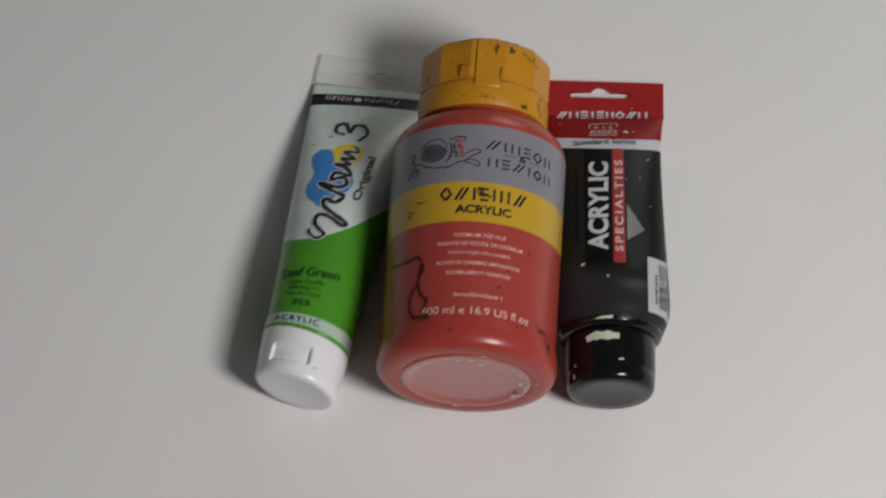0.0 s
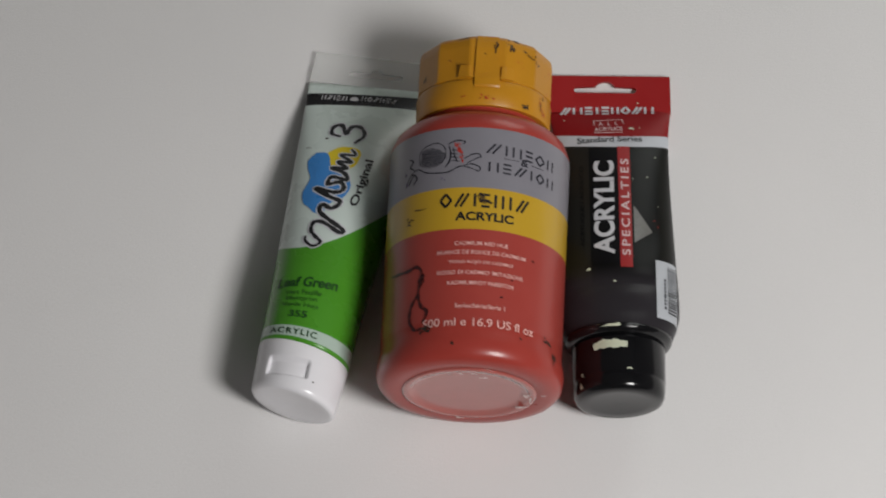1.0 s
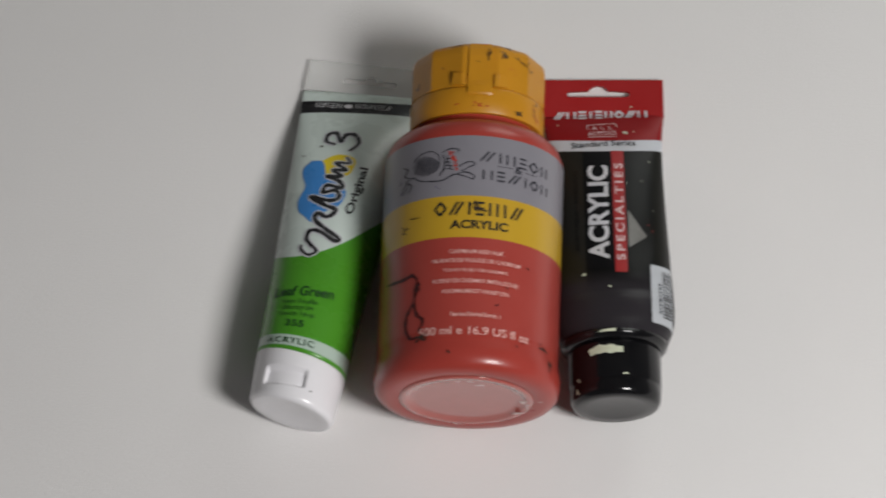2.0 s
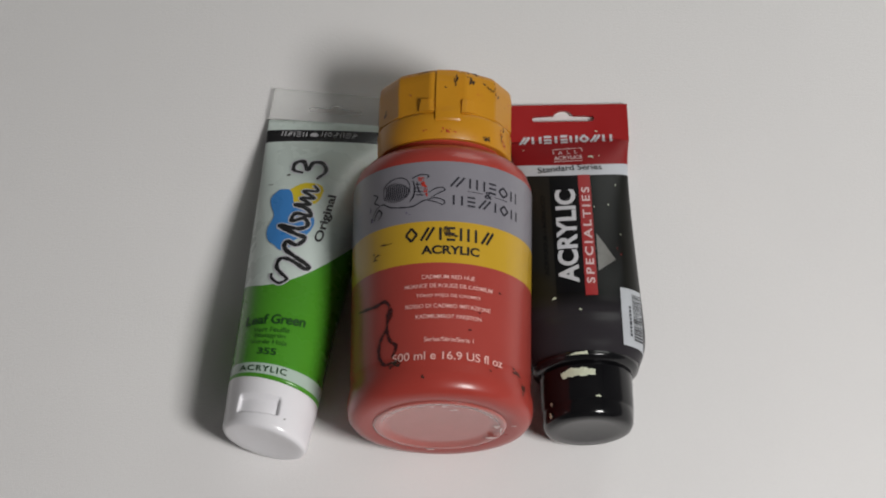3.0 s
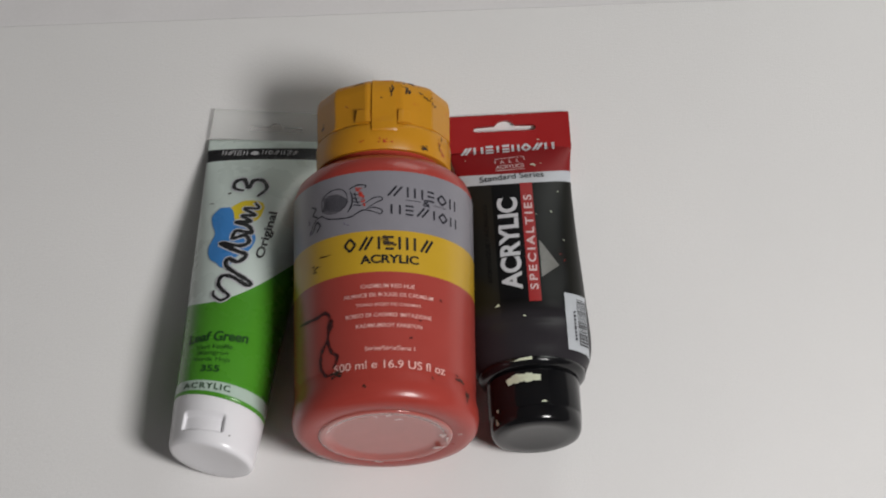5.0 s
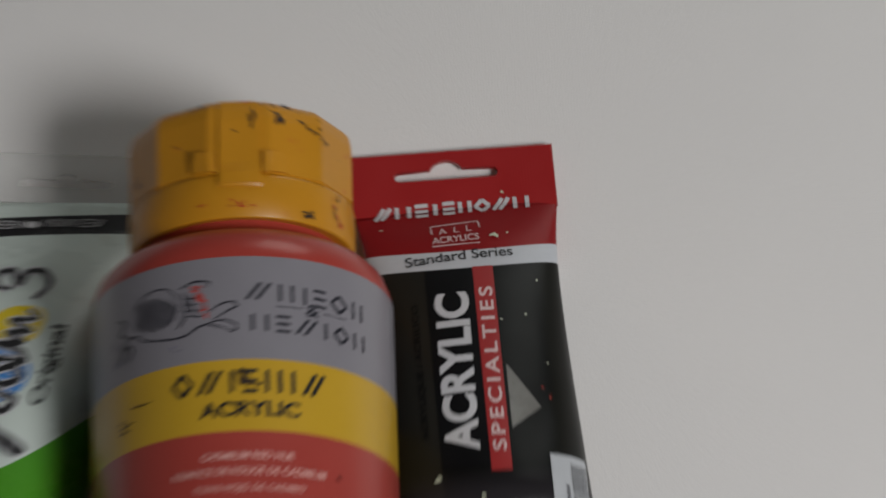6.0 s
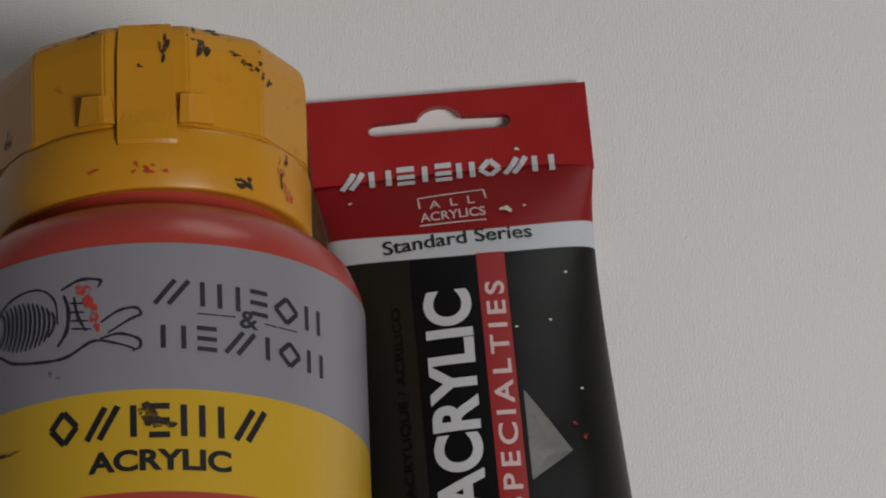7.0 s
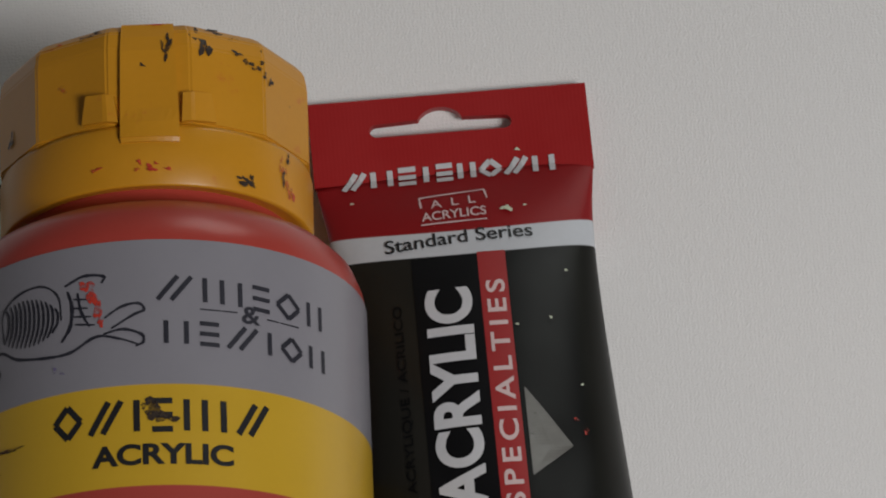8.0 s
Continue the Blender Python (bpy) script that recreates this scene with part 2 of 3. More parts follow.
def put_text(words, at, width, height, surface, material, parent, turn=0.0, fat=0.0, name="lettering", lift=0.00022, spread=1.0):
    pts, faces = text_shape(words, width, height, spread, fat)
    ca, sa = math.cos(math.radians(turn)), math.sin(math.radians(turn))
    bm = bmesh.new()
    vs = [bm.verts.new((u, v, 0)) for u, v in pts]
    for f in faces:
        bm.faces.new([vs[i] for i in f])
    for _ in range(3):
        long = [e for e in bm.edges if e.calc_length() > 0.0022]
        if not long:
            break
        bmesh.ops.subdivide_edges(bm, edges=long, cuts=1)
        bmesh.ops.triangulate(bm, faces=[f for f in bm.faces if len(f.verts) > 4])
    for v in bm.verts:
        x, y = v.co.x, v.co.y
        v.co = surface(at[0] + ca * x - sa * y, at[1] + sa * x + ca * y, lift)
    return decal(name, bm, material, parent)


def patch(u0, u1, v0, v1, surface, lift, nu=6, nv=6, skew=0.0):
    bm = bmesh.new()
    vs = [[bm.verts.new(surface(u0 + (u1 - u0) * i / nu + skew * (v0 + (v1 - v0) * j / nv - (v0 + v1) / 2), v0 + (v1 - v0) * j / nv, lift)) for i in range(nu + 1)] for j in range(nv + 1)]
    for j in range(nv):
        for i in range(nu):
            bm.faces.new((vs[j][i], vs[j][i + 1], vs[j + 1][i + 1], vs[j + 1][i]))
    return bm


def ribbon_into(bm, knots, width, surface, lift, n=8, taper=0.5, wobble=0.25):
    c = smooth_curve(knots, n)
    prev = None
    for i, p in enumerate(c):
        d = c[min(i + 1, len(c) - 1)] - c[max(i - 1, 0)]
        d = d / (np.linalg.norm(d) + 1e-12)
        w = width / 2 * (1 - taper * abs(2 * i / (len(c) - 1) - 1) ** 3) * (1 + wobble * (0.6 * math.sin(i * 0.83 + 0.4) + 0.4 * math.sin(i * 2.07 + 1.3)))
        a = bm.verts.new(surface(p[0] - d[1] * w, p[1] + d[0] * w, lift))
        b = bm.verts.new(surface(p[0] + d[1] * w, p[1] - d[0] * w, lift))
        if prev:
            bm.faces.new((prev[1], b, a, prev[0]))
        prev = (a, b)


def ribbon(knots, width, surface, lift, n=8, taper=0.5, wobble=0.25):
    bm = bmesh.new()
    ribbon_into(bm, knots, width, surface, lift, n, taper, wobble)
    return bm


def blot(bm, u, v, ru, rv, surface, lift, seed, rag=0.35, n=18):
    rng = random.Random(seed)
    ph = [rng.uniform(0, 6.28) for _ in range(4)]
    c = bm.verts.new(surface(u, v, lift))
    ring = []
    for i in range(n):
        a = 2 * math.pi * i / n
        k = 1 + rag * (math.sin(2 * a + ph[0]) * 0.5 + math.sin(3 * a + ph[1]) * 0.5 + math.sin(5 * a + ph[2]) * 0.4)
        ring.append(bm.verts.new(surface(u + ru * k * math.cos(a), v + rv * k * math.sin(a), lift)))
    for i in range(n):
        bm.faces.new((c, ring[i], ring[(i + 1) % n]))


def blots(name, spots, surface, lift, material, parent, rag=0.35):
    for i, (u, v, ru, rv) in enumerate(spots):
        bm = bmesh.new()
        blot(bm, u / 1000, v / 1000, ru / 1000, rv / 1000, surface, lift, i * 7 + len(spots), rag)
        decal(name, bm, material, parent)


def bars_into(bm, u0, u1, v0, v1, widths, surface, lift, gap):
    """A row of plain upright bars."""
    total = sum(widths) + gap * (len(widths) - 1)
    u = u0
    k = (u1 - u0) / total
    for w in widths:
        a, b = u, u + w * k
        vs = [bm.verts.new(surface(p, q, lift)) for p, q in ((a, v0), (b, v0), (b, v1), (a, v1))]
        bm.faces.new(vs)
        u = b + gap * k


MARKS = {"bar": [[(0.5, 0), (0.5, 1)]], "twin": [[(0.15, 0), (0.15, 1)], [(0.85, 0), (0.85, 1)]],
         "stack": [[(0, 0.05), (1, 0.05)], [(0, 0.5), (1, 0.5)], [(0, 0.95), (1, 0.95)]],
         "kite": [[(0.5, 0), (1, 0.5)], [(1, 0.5), (0.5, 1)], [(0.5, 1), (0, 0.5)], [(0, 0.5), (0.5, 0)]],
         "slant": [[(0, 0), (0.6, 1)], [(0.4, 0), (1, 1)]]}


def mark_row(kinds, u0, u1, v0, v1, stroke, surface, lift, material, parent, slope=0.0, gap=0.35):
    """A brand name as a row of plain shapes, each a part of its own."""
    kinds = [k if isinstance(k, tuple) else (k, 0.25 if k == "bar" else 1.0) for k in kinds]
    unit = (u1 - u0) / (sum(w for _, w in kinds) + gap * (len(kinds) - 1))
    u = u0
    for kind, w in kinds:
        bm = bmesh.new()
        for line in MARKS[kind]:
            pts = [(u + p * w * unit, v0 + q * (v1 - v0) + slope * (u + p * w * unit)) for p, q in line]
            ribbon_into(bm, pts, stroke, surface, lift, 3 if len(line) > 2 else 4, 0.0, 0.0)
        decal("brand_mark", bm, material, parent)
        u += (w + gap) * unit


def hang_plate(x0, x1, y0, y1, z0, z1, hole, shear=0.0):
    """A flat sealed end with a hang slot through it: half length, half height, bump radius, centre."""
    hl, hh, hr, cx, cy = hole
    bm = bmesh.new()
    outer = [(x0, y0), (x1, y0), (x1, y1), (x0, y1)]
    slot = []
    for i in range(9):
        a = -math.pi / 2 + math.pi * i / 8
        slot.append((cx + hl + hh * math.cos(a), cy + hh * math.sin(a)))
    for i in range(9):
        a = math.radians(20) + math.radians(140) * i / 8
        slot.append((cx + hr * math.cos(a), cy + hh * 0.35 + hr * math.sin(a) * 0.8))
    for i in range(9):
        a = math.pi / 2 + math.pi * i / 8
        slot.append((cx - hl + hh * math.cos(a), cy + hh * math.sin(a)))
    edges = []
    for ring in (outer, slot):
        vs = [bm.verts.new((x, y + shear * x, z1)) for x, y in ring]
        edges += [bm.edges.new((vs[i], vs[(i + 1) % len(vs)])) for i in range(len(vs))]
    bmesh.ops.triangle_fill(bm, edges=edges, use_beauty=True)
    ext = bmesh.ops.extrude_face_region(bm, geom=list(bm.faces))
    for v in ext["geom"]:
        if isinstance(v, bmesh.types.BMVert):
            v.co.z = z0
    return bm


# ---- the setting ----
def plain(name, dims, material, label, category):
    bm = bmesh.new()
    box(bm, *dims)
    ob = part(name, bm, material, smooth=False)
    return tagged(ob, label, category, kind="structure")


plain("floor", (-2.2, 2.2, -2.2, 2.2, -0.85, -0.77), FLOOR, "plain brown floor of the room", "floor")
plain("ceiling", (-2.2, 2.2, -2.2, 2.2, 2.55, 2.63), WALL, "plain pale ceiling of the room", "ceiling")
plain("wall_east", (2.2, 2.3, -2.2, 2.2, -0.77, 2.55), WALL, "plain pale painted wall", "wall")
plain("wall_south", (-2.2, 2.2, -2.3, -2.2, -0.77, 2.55), WALL, "plain pale painted wall", "wall")


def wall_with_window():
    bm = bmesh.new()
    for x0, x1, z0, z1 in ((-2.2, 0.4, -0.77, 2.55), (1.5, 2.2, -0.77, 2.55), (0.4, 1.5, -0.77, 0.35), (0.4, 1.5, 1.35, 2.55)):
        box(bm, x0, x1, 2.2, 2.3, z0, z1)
    tagged(part("wall_north", bm, WALL, smooth=False), "plain pale painted wall with an added window opening", "wall", kind="structure")
    # Unseen window, added so the fill light has an opening to come from.
    w = tagged(new("added_window"), "unseen pale framed window added for soft fill light", "window", kind="structure")
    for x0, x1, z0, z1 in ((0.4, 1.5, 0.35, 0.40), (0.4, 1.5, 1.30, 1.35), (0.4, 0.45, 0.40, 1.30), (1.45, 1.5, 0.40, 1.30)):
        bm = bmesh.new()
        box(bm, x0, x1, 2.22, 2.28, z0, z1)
        part("added_window_frame", bm, WALL, w, smooth=False)


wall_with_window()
plain("wall_west", (-2.3, -2.2, -2.2, 2.2, -0.77, 2.55), WALL, "plain pale painted wall", "wall")


def make_table():
    t = thing("table", (0, 0.1, -0.77), 0, "pale grey tabletop under the white canvas", "table")
    bm = bmesh.new()
    box(bm, -0.7, 0.7, -0.45, 0.45, 0.7375, 0.7694, 0.004)
    part("tabletop", bm, TABLE, t)
    for x in (-0.64, 0.64):
        for y in (-0.39, 0.39):
            bm = bmesh.new()
            box(bm, x - 0.025, x + 0.025, y - 0.025, y + 0.025, 0.0, 0.7375, 0.003)
            part("leg", bm, TABLE, t)


make_table()


def make_canvas():
    bm = bmesh.new()
    box(bm, -0.40, 0.40, -0.185, 0.185, -0.0007, 0.0, 0.0003)
    ob = part("canvas_board", bm, CANVAS)
    ob.matrix_world = pose(0.0, 0.0215, 0, 0, 0, 0.6)
    tagged(ob, "white primed canvas board with a fine weave", "canvas")


make_canvas()


# ---- the bottle ----
def on_bottle(u, v, lift):
    a = u / R
    return ((R + lift) * math.sin(a), v, R + (R + lift) * math.cos(a))


def on_stain(u, v, lift):
    """The bottle's wall with the swelling near its base."""
    return on_bottle(u, v, lift + 0.0011 * max(0.0, 1 - abs(v - 0.0065) / 0.0075))


def make_bottle():
    t = thing("paint_bottle", (0, 0, 0), 0, "red acrylic paint bottle lying down, with a stained yellow cap", "paint bottle")
    prof = [(0.0005, 0.0034), (0.0205, 0.0030), (0.0232, 0.0026), (0.0246, 0.0008), (0.0262, 0.0), (0.0318, -0.0004), (0.0352, 0.0004),
            (0.0370, 0.0026), (0.0376, 0.0062), (0.0374, 0.0095), (0.0367, 0.0120), (0.0364, 0.016), (0.0364, 0.050), (0.0364, 0.1006), (0.0361, 0.1024), (0.0347, 0.1060),
            (0.0318, 0.1090), (0.0288, 0.1106), (0.0262, 0.1116), (0.0250, 0.1124), (0.0246, 0.1142), (0.0246, 0.122)]
    bm = bmesh.new()
    loft(bm, turned(prof, 96, R))
    part("body", bm, RED_PLASTIC, t, "glossy red plastic bottle with a recessed round base")
    bm = bmesh.new()
    loft(bm, turned([(0.0004, 0.0009), (0.0200, 0.0006), (0.0226, 0.0005), (0.0236, -0.0002), (0.0246, -0.0006), (0.0260, -0.0007), (0.0268, -0.0005), (0.0272, 0.0010)], 96, R))
    part("base", bm, BASE_PLASTIC, t, "pale frosted plastic base disc over red paint")
    # printed label, a thin sleeve round the body
    bm = bmesh.new()
    nu, ys = 80, [0.0165, 0.025, 0.035, 0.0545, 0.0728, 0.085, 0.1000]
    vs = [[bm.verts.new(on_bottle(R * math.radians(-112 + 224 * i / nu), y, 0.00006)) for i in range(nu + 1)] for y in ys]
    for j in range(len(ys) - 1):
        for i in range(nu):
            bm.faces.new((vs[j][i], vs[j][i + 1], vs[j + 1][i + 1], vs[j + 1][i]))
    lab = part("label", bm, LABEL, t, "printed label in grey, yellow and red bands")
    mm = 0.001
    # brand names stand as plain shapes
    mark_row((("slant", 1.25), ("bar", 0.3), ("twin", 1.0), ("stack", 0.7), ("kite", 1.0), ("twin", 0.9)), 0.0034, 0.0350, 0.0891, 0.0935, 0.00080, on_bottle, 0.0002, INK_SOFT, lab, -0.040)
    mark_row((("twin", 1.1), ("stack", 0.75), ("slant", 1.2), ("bar", 0.4), ("kite", 0.95), ("twin", 1.0)), 0.0040, 0.0355, 0.0812, 0.0853, 0.00080, on_bottle, 0.0002, INK_SOFT, lab, -0.030)
    for u0, u1, v in ((10.5, 17.0, 87.35), (22.5, 29.1, 86.95)):
        bm = bmesh.new()
        bars_into(bm, u0 * mm, u1 * mm, (v - 0.13) * mm, (v + 0.13) * mm, (1,), on_bottle, 0.0002, 0)
        decal("rule", bm, INK_SOFT, lab)
    put_text("&", (0.0195, 0.0871), 0.0034, 0.0032, on_bottle, INK_SOFT, lab, fat=0.0002)
    mark_row((("kite", 0.95), ("slant", 1.1), ("bar", 0.35), ("stack", 0.7), ("twin", 0.9), ("bar", 0.35), ("slant", 1.1)), -0.0146, 0.0220, 0.0654, 0.0710, 0.00105, on_bottle, 0.0002, INK_BLACK, lab, 0.0)
    put_text("ACRYLIC", (0.0038, 0.0613), 0.0238, 0.0038, on_bottle, INK_BLACK, lab, fat=0.00035)
    for words, u0, u1, v, h in [("CADMIUM RED HUE", -7.9, 13.9, 49.6, 1.75), ("NUANCE DE ROUGE DE CADMIUM", -14.9, 21.8, 45.8, 1.75),
                                ("TONO ROJO DE CADMIO", -10.0, 16.3, 41.4, 1.75), ("ROSSO DI CADMIO IMITAZIONE", -14.4, 21.0, 37.1, 1.75),
                                ("KADMIUMROT FARBTON", -10.0, 16.8, 32.6, 1.75), ("Series/S\u00e9rie/Serie 1", -6.5, 13.6, 22.8, 1.9),
                                ("500 ml e 16.9 US fl oz", -20.0, 27.2, 15.9, 3.5)]:
        put_text(words, ((u0 + u1) / 2 * mm, v * mm), (u1 - u0) * mm, h * mm, on_bottle, INK_PINK, lab, fat=0.00012)
    # the emblem as plain stripes and curved lines
    for i in range(12):
        u = -24.6 + i * 0.92
        h = 4.3 * math.sqrt(max(0.12, 1 - ((i - 5) / 7.0) ** 2))
        c = 88.6 - 0.12 * i
        decal("emblem_stripe", ribbon([((u - 0.5) * mm, (c - h) * mm), ((u + 0.5) * mm, (c - 0.3 * h) * mm), ((u + 0.6) * mm, (c + 0.5 * h) * mm), ((u + 0.1) * mm, (c + h) * mm)], 0.46 * mm, on_bottle, 0.0002, 5, 0.5, 0.0), INK_SOFT, lab)
    for knots, w in [(((-25.2, 86), (-25.4, 91), (-22, 93.6), (-17, 94.0), (-13.8, 91.5), (-13.2, 87)), 0.30), (((-31.5, 90), (-29, 88.5), (-30.5, 86.2), (-28, 84.5)), 0.6),
                     (((-33, 78), (-30, 82.6), (-26, 84.2), (-22, 82.0), (-16, 80.8), (-11.5, 80.9), (-7, 83.0), (-3, 82.2), (0.3, 80.9)), 0.42), (((-31, 78.5), (-28.5, 82.2), (-26.5, 80.5), (-28.4, 78)), 0.6),
                     (((-12.5, 93.0), (-9, 94.3), (-5.6, 93.8), (-6.0, 92.6)), 0.42), (((-5.6, 86.2), (-2.6, 88.0), (0.2, 88.4), (1.1, 87.2), (-0.6, 86.4), (-4.4, 84.2)), 0.40),
                     (((-5.8, 83.3), (-2.5, 83.9), (0.6, 82.8), (0.9, 81.4), (-0.4, 80.7)), 0.42), (((-12.0, 92.0), (-11.2, 89), (-11.6, 85.5), (-13.2, 83)), 0.5), (((-10.2, 91.4), (-9.6, 88), (-8.2, 85.0)), 0.4),
                     (((-11.0, 90.4), (-8.6, 90.0)), 0.3), (((-11.1, 88.8), (-8.4, 88.4)), 0.3), (((-10.9, 87.2), (-7.8, 86.8)), 0.3), (((-10.8, 85.8), (-7.2, 85.2)), 0.3)]:
        decal("emblem_line", ribbon([(a * mm, b * mm) for a, b in knots], 1.25 * w * mm, on_bottle, 0.0002), INK_SOFT, lab)
    blots("emblem_spot", [(-8.6, 92.4, 1.1, 1.0), (-7.6, 90.2, 0.9, 1.5), (-6.6, 87.6, 0.6, 1.7), (-6.2, 85.4, 0.4, 0.9)], on_bottle, 0.00026, STAIN_RED, lab, 0.45)
    # dried paint on the outside
    for width, knots in ((1.5, ((-41, 41.6), (-36, 41.0), (-28.8, 40.6), (-24.1, 41.4), (-21.4, 38.6), (-21.4, 35.0))), (2.8, ((-21.0, 38.0), (-21.5, 35.2), (-22.4, 32.2))),
                         (1.5, ((-22.3, 33.5), (-22.6, 28.9), (-21.1, 24.2), (-18.4, 21.6), (-18.6, 19.4), (-20.2, 16.6))), (1.6, ((-22.7, 29.5), (-25.2, 26.0), (-26.6, 22.0), (-26.2, 18.0), (-23.9, 14.4), (-20.6, 14.0)))):
        decal("paint_stain", ribbon([(a * mm, b * mm) for a, b in knots], width * mm, on_bottle, 0.0003, 8, 0.6, 0.3), STAIN_BROWN, t)
    blots("paint_stain", [(-18.6, 13.9, 2.0, 1.2), (-16.8, 14.6, 1.0, 0.9), (-20.2, 12.6, 0.8, 0.7), (2.6, 68.9, 2.0, 1.5), (4.6, 67.6, 1.5, 0.8), (1.0, 70.0, 0.7, 0.5), (-23.6, 66.0, 1.8, 0.3), (-28.4, 62.4, 1.4, 0.5), (-29.6, 60.9, 0.8, 0.6),
                          (36, 14.5, 2.0, 1.0), (40, 9, 1.2, 2.4), (34, 16, 0.6, 0.4), (21, 11.5, 0.5, 0.4), (24, 13.5, 0.4, 0.4), (27, 15.5, 0.4, 0.3), (-6.6, 6.4, 0.6, 0.7), (-30.5, 63.5, 0.7, 0.4)], on_stain, 0.0003, STAIN_DARK, t, 0.7)
    blots("paint_stain", [(-25.4, 66.3, 1.2, 0.25), (25.5, 46.0, 0.6, 0.5), (12, 27.5, 0.6, 0.5), (16, 35.4, 0.5, 0.4)], on_bottle, 0.0003, STAIN_BROWN, t, 0.5)
    blots("ink_smudge", [(-14.5, 78.0, 0.25, 0.9), (-13.2, 77.4, 0.4, 0.25), (-33.0, 84.0, 0.5, 2.0), (-32.0, 79.0, 0.6, 1.0)], on_bottle, 0.0003, SMUDGE, t, 0.5)

    def on_base(u, v, lift):
        return (u, -0.0009 - lift, R + v)
    blots("paint_stain", [(-7.6, 21.4, 1.3, 0.35)], on_base, 0.0, STAIN_DARK, t, 0.4)
    # Pale blots paint in the lamp's reflections on the base, with some scuffing.
    blots("glint_scuff", [(23.0, 0.4, 0.9, 1.9), (24.6, -3.4, 0.4, 2.6), (20.6, -12.0, 2.2, 1.0), (2.0, 23.0, 1.2, 0.5), (-3.0, 22.6, 0.7, 0.5), (30.0, 1.5, 1.0, 0.5), (-4.0, -26.0, 1.5, 0.6), (6.0, 19.0, 1.6, 0.5)], on_base, 0.0, GLINT_SCUFF, t, 0.6)
    # cap
    zc, cr, off = R, 0.0275, 0.0004
    shift = Matrix.Translation((off, 0, 0))
    bm = bmesh.new()
    loft(bm, turned([(0.0258, 0.1146), (0.0271, 0.1141), (0.0274, 0.1145), (0.0275, 0.1248), (0.0273, 0.1256), (0.0262, 0.1260)], 72, zc))
    bm.transform(shift)
    cap = part("cap", bm, YELLOW_CAP, t, "yellow faceted flip-top cap stained with black and red paint")
    bm = bmesh.new()
    loft(bm, turned([(0.0262, 0.1256), (0.0279, 0.1259), (0.0280, 0.1405), (0.0275, 0.1434), (0.0262, 0.1450), (0.0250, 0.1456)], 12, zc, phase=math.radians(2.9 + 15)))
    bmesh.ops.bevel(bm, geom=list(bm.edges), offset=0.00035, segments=2, affect="EDGES")
    bm.transform(shift)
    part("lid", bm, YELLOW_CAP, cap, smooth=False)

    def on_cap(u, v, lift):
        a = u / cr
        k = (a - math.radians(2.9) + math.pi / 12) % (math.pi / 6) - math.pi / 12
        r = 0.0275 if v < 0.1258 else 0.0280 * math.cos(math.pi / 12) / math.cos(k)
        if v > 0.1405:
            r -= (v - 0.1405) * 0.3
        return (off + (r + lift) * math.sin(a), v, zc + (r + lift) * math.cos(a))

    def raised(corners, lifts, n=8, edge=0.00022):
        """A thin raised plate on the cap: four (u, v) corners and their heights."""
        bm = bmesh.new()
        (a, b, c, d), rows = corners, []
        for j in range(n + 1):
            q = j / n
            lo = (a[0] + (d[0] - a[0]) * q, a[1] + (d[1] - a[1]) * q)
            hi = (b[0] + (c[0] - b[0]) * q, b[1] + (c[1] - b[1]) * q)
            up = lifts[0] + (lifts[1] - lifts[0]) * q
            pts = [(lo[0] + (hi[0] - lo[0]) * i / n, lo[1] + (hi[1] - lo[1]) * i / n) for i in range(n + 1)]
            rows.append([on_cap(u * 0.001, v * 0.001, up) for u, v in pts] + [on_cap(u * 0.001, v * 0.001, -0.0016) for u, v in reversed(pts)])
        loft(bm, rows)
        sharp = [e for e in bm.edges if len(e.link_faces) == 2 and e.calc_face_angle(0) > 0.9]
        bmesh.ops.bevel(bm, geom=sharp, offset=edge, segments=3, affect="EDGES")
        return bm
    def on_stain_cap(u, v, lift):
        return on_cap(u, v, lift + (0.0009 if -0.0035 < u < 0.0062 and 0.1229 < v < 0.1448 else 0.0))
    part("strap", raised(((-3.5, 122.9), (6.5, 122.8), (5.9, 144.8), (-3.2, 144.8)), (0.0009, 0.0009), 8, 0.0005), YELLOW_CAP, cap, smooth=False)
    part("strap_edge", raised(((-3.5, 122.2), (6.5, 122.1), (6.5, 123.2), (-3.5, 123.3)), (0.0003, 0.0009), 8, 0.0001), YELLOW_CAP, cap, smooth=False)
    part("tab", raised(((-10.6, 126.8), (-3.9, 126.0), (-4.3, 130.6), (-9.2, 131.4)), (0.0006, 0.0017)), YELLOW_CAP, cap, smooth=False)
    part("tab", raised(((6.9, 125.8), (13.2, 126.4), (11.9, 131.1), (7.0, 130.7)), (0.0006, 0.0017)), YELLOW_CAP, cap, smooth=False)
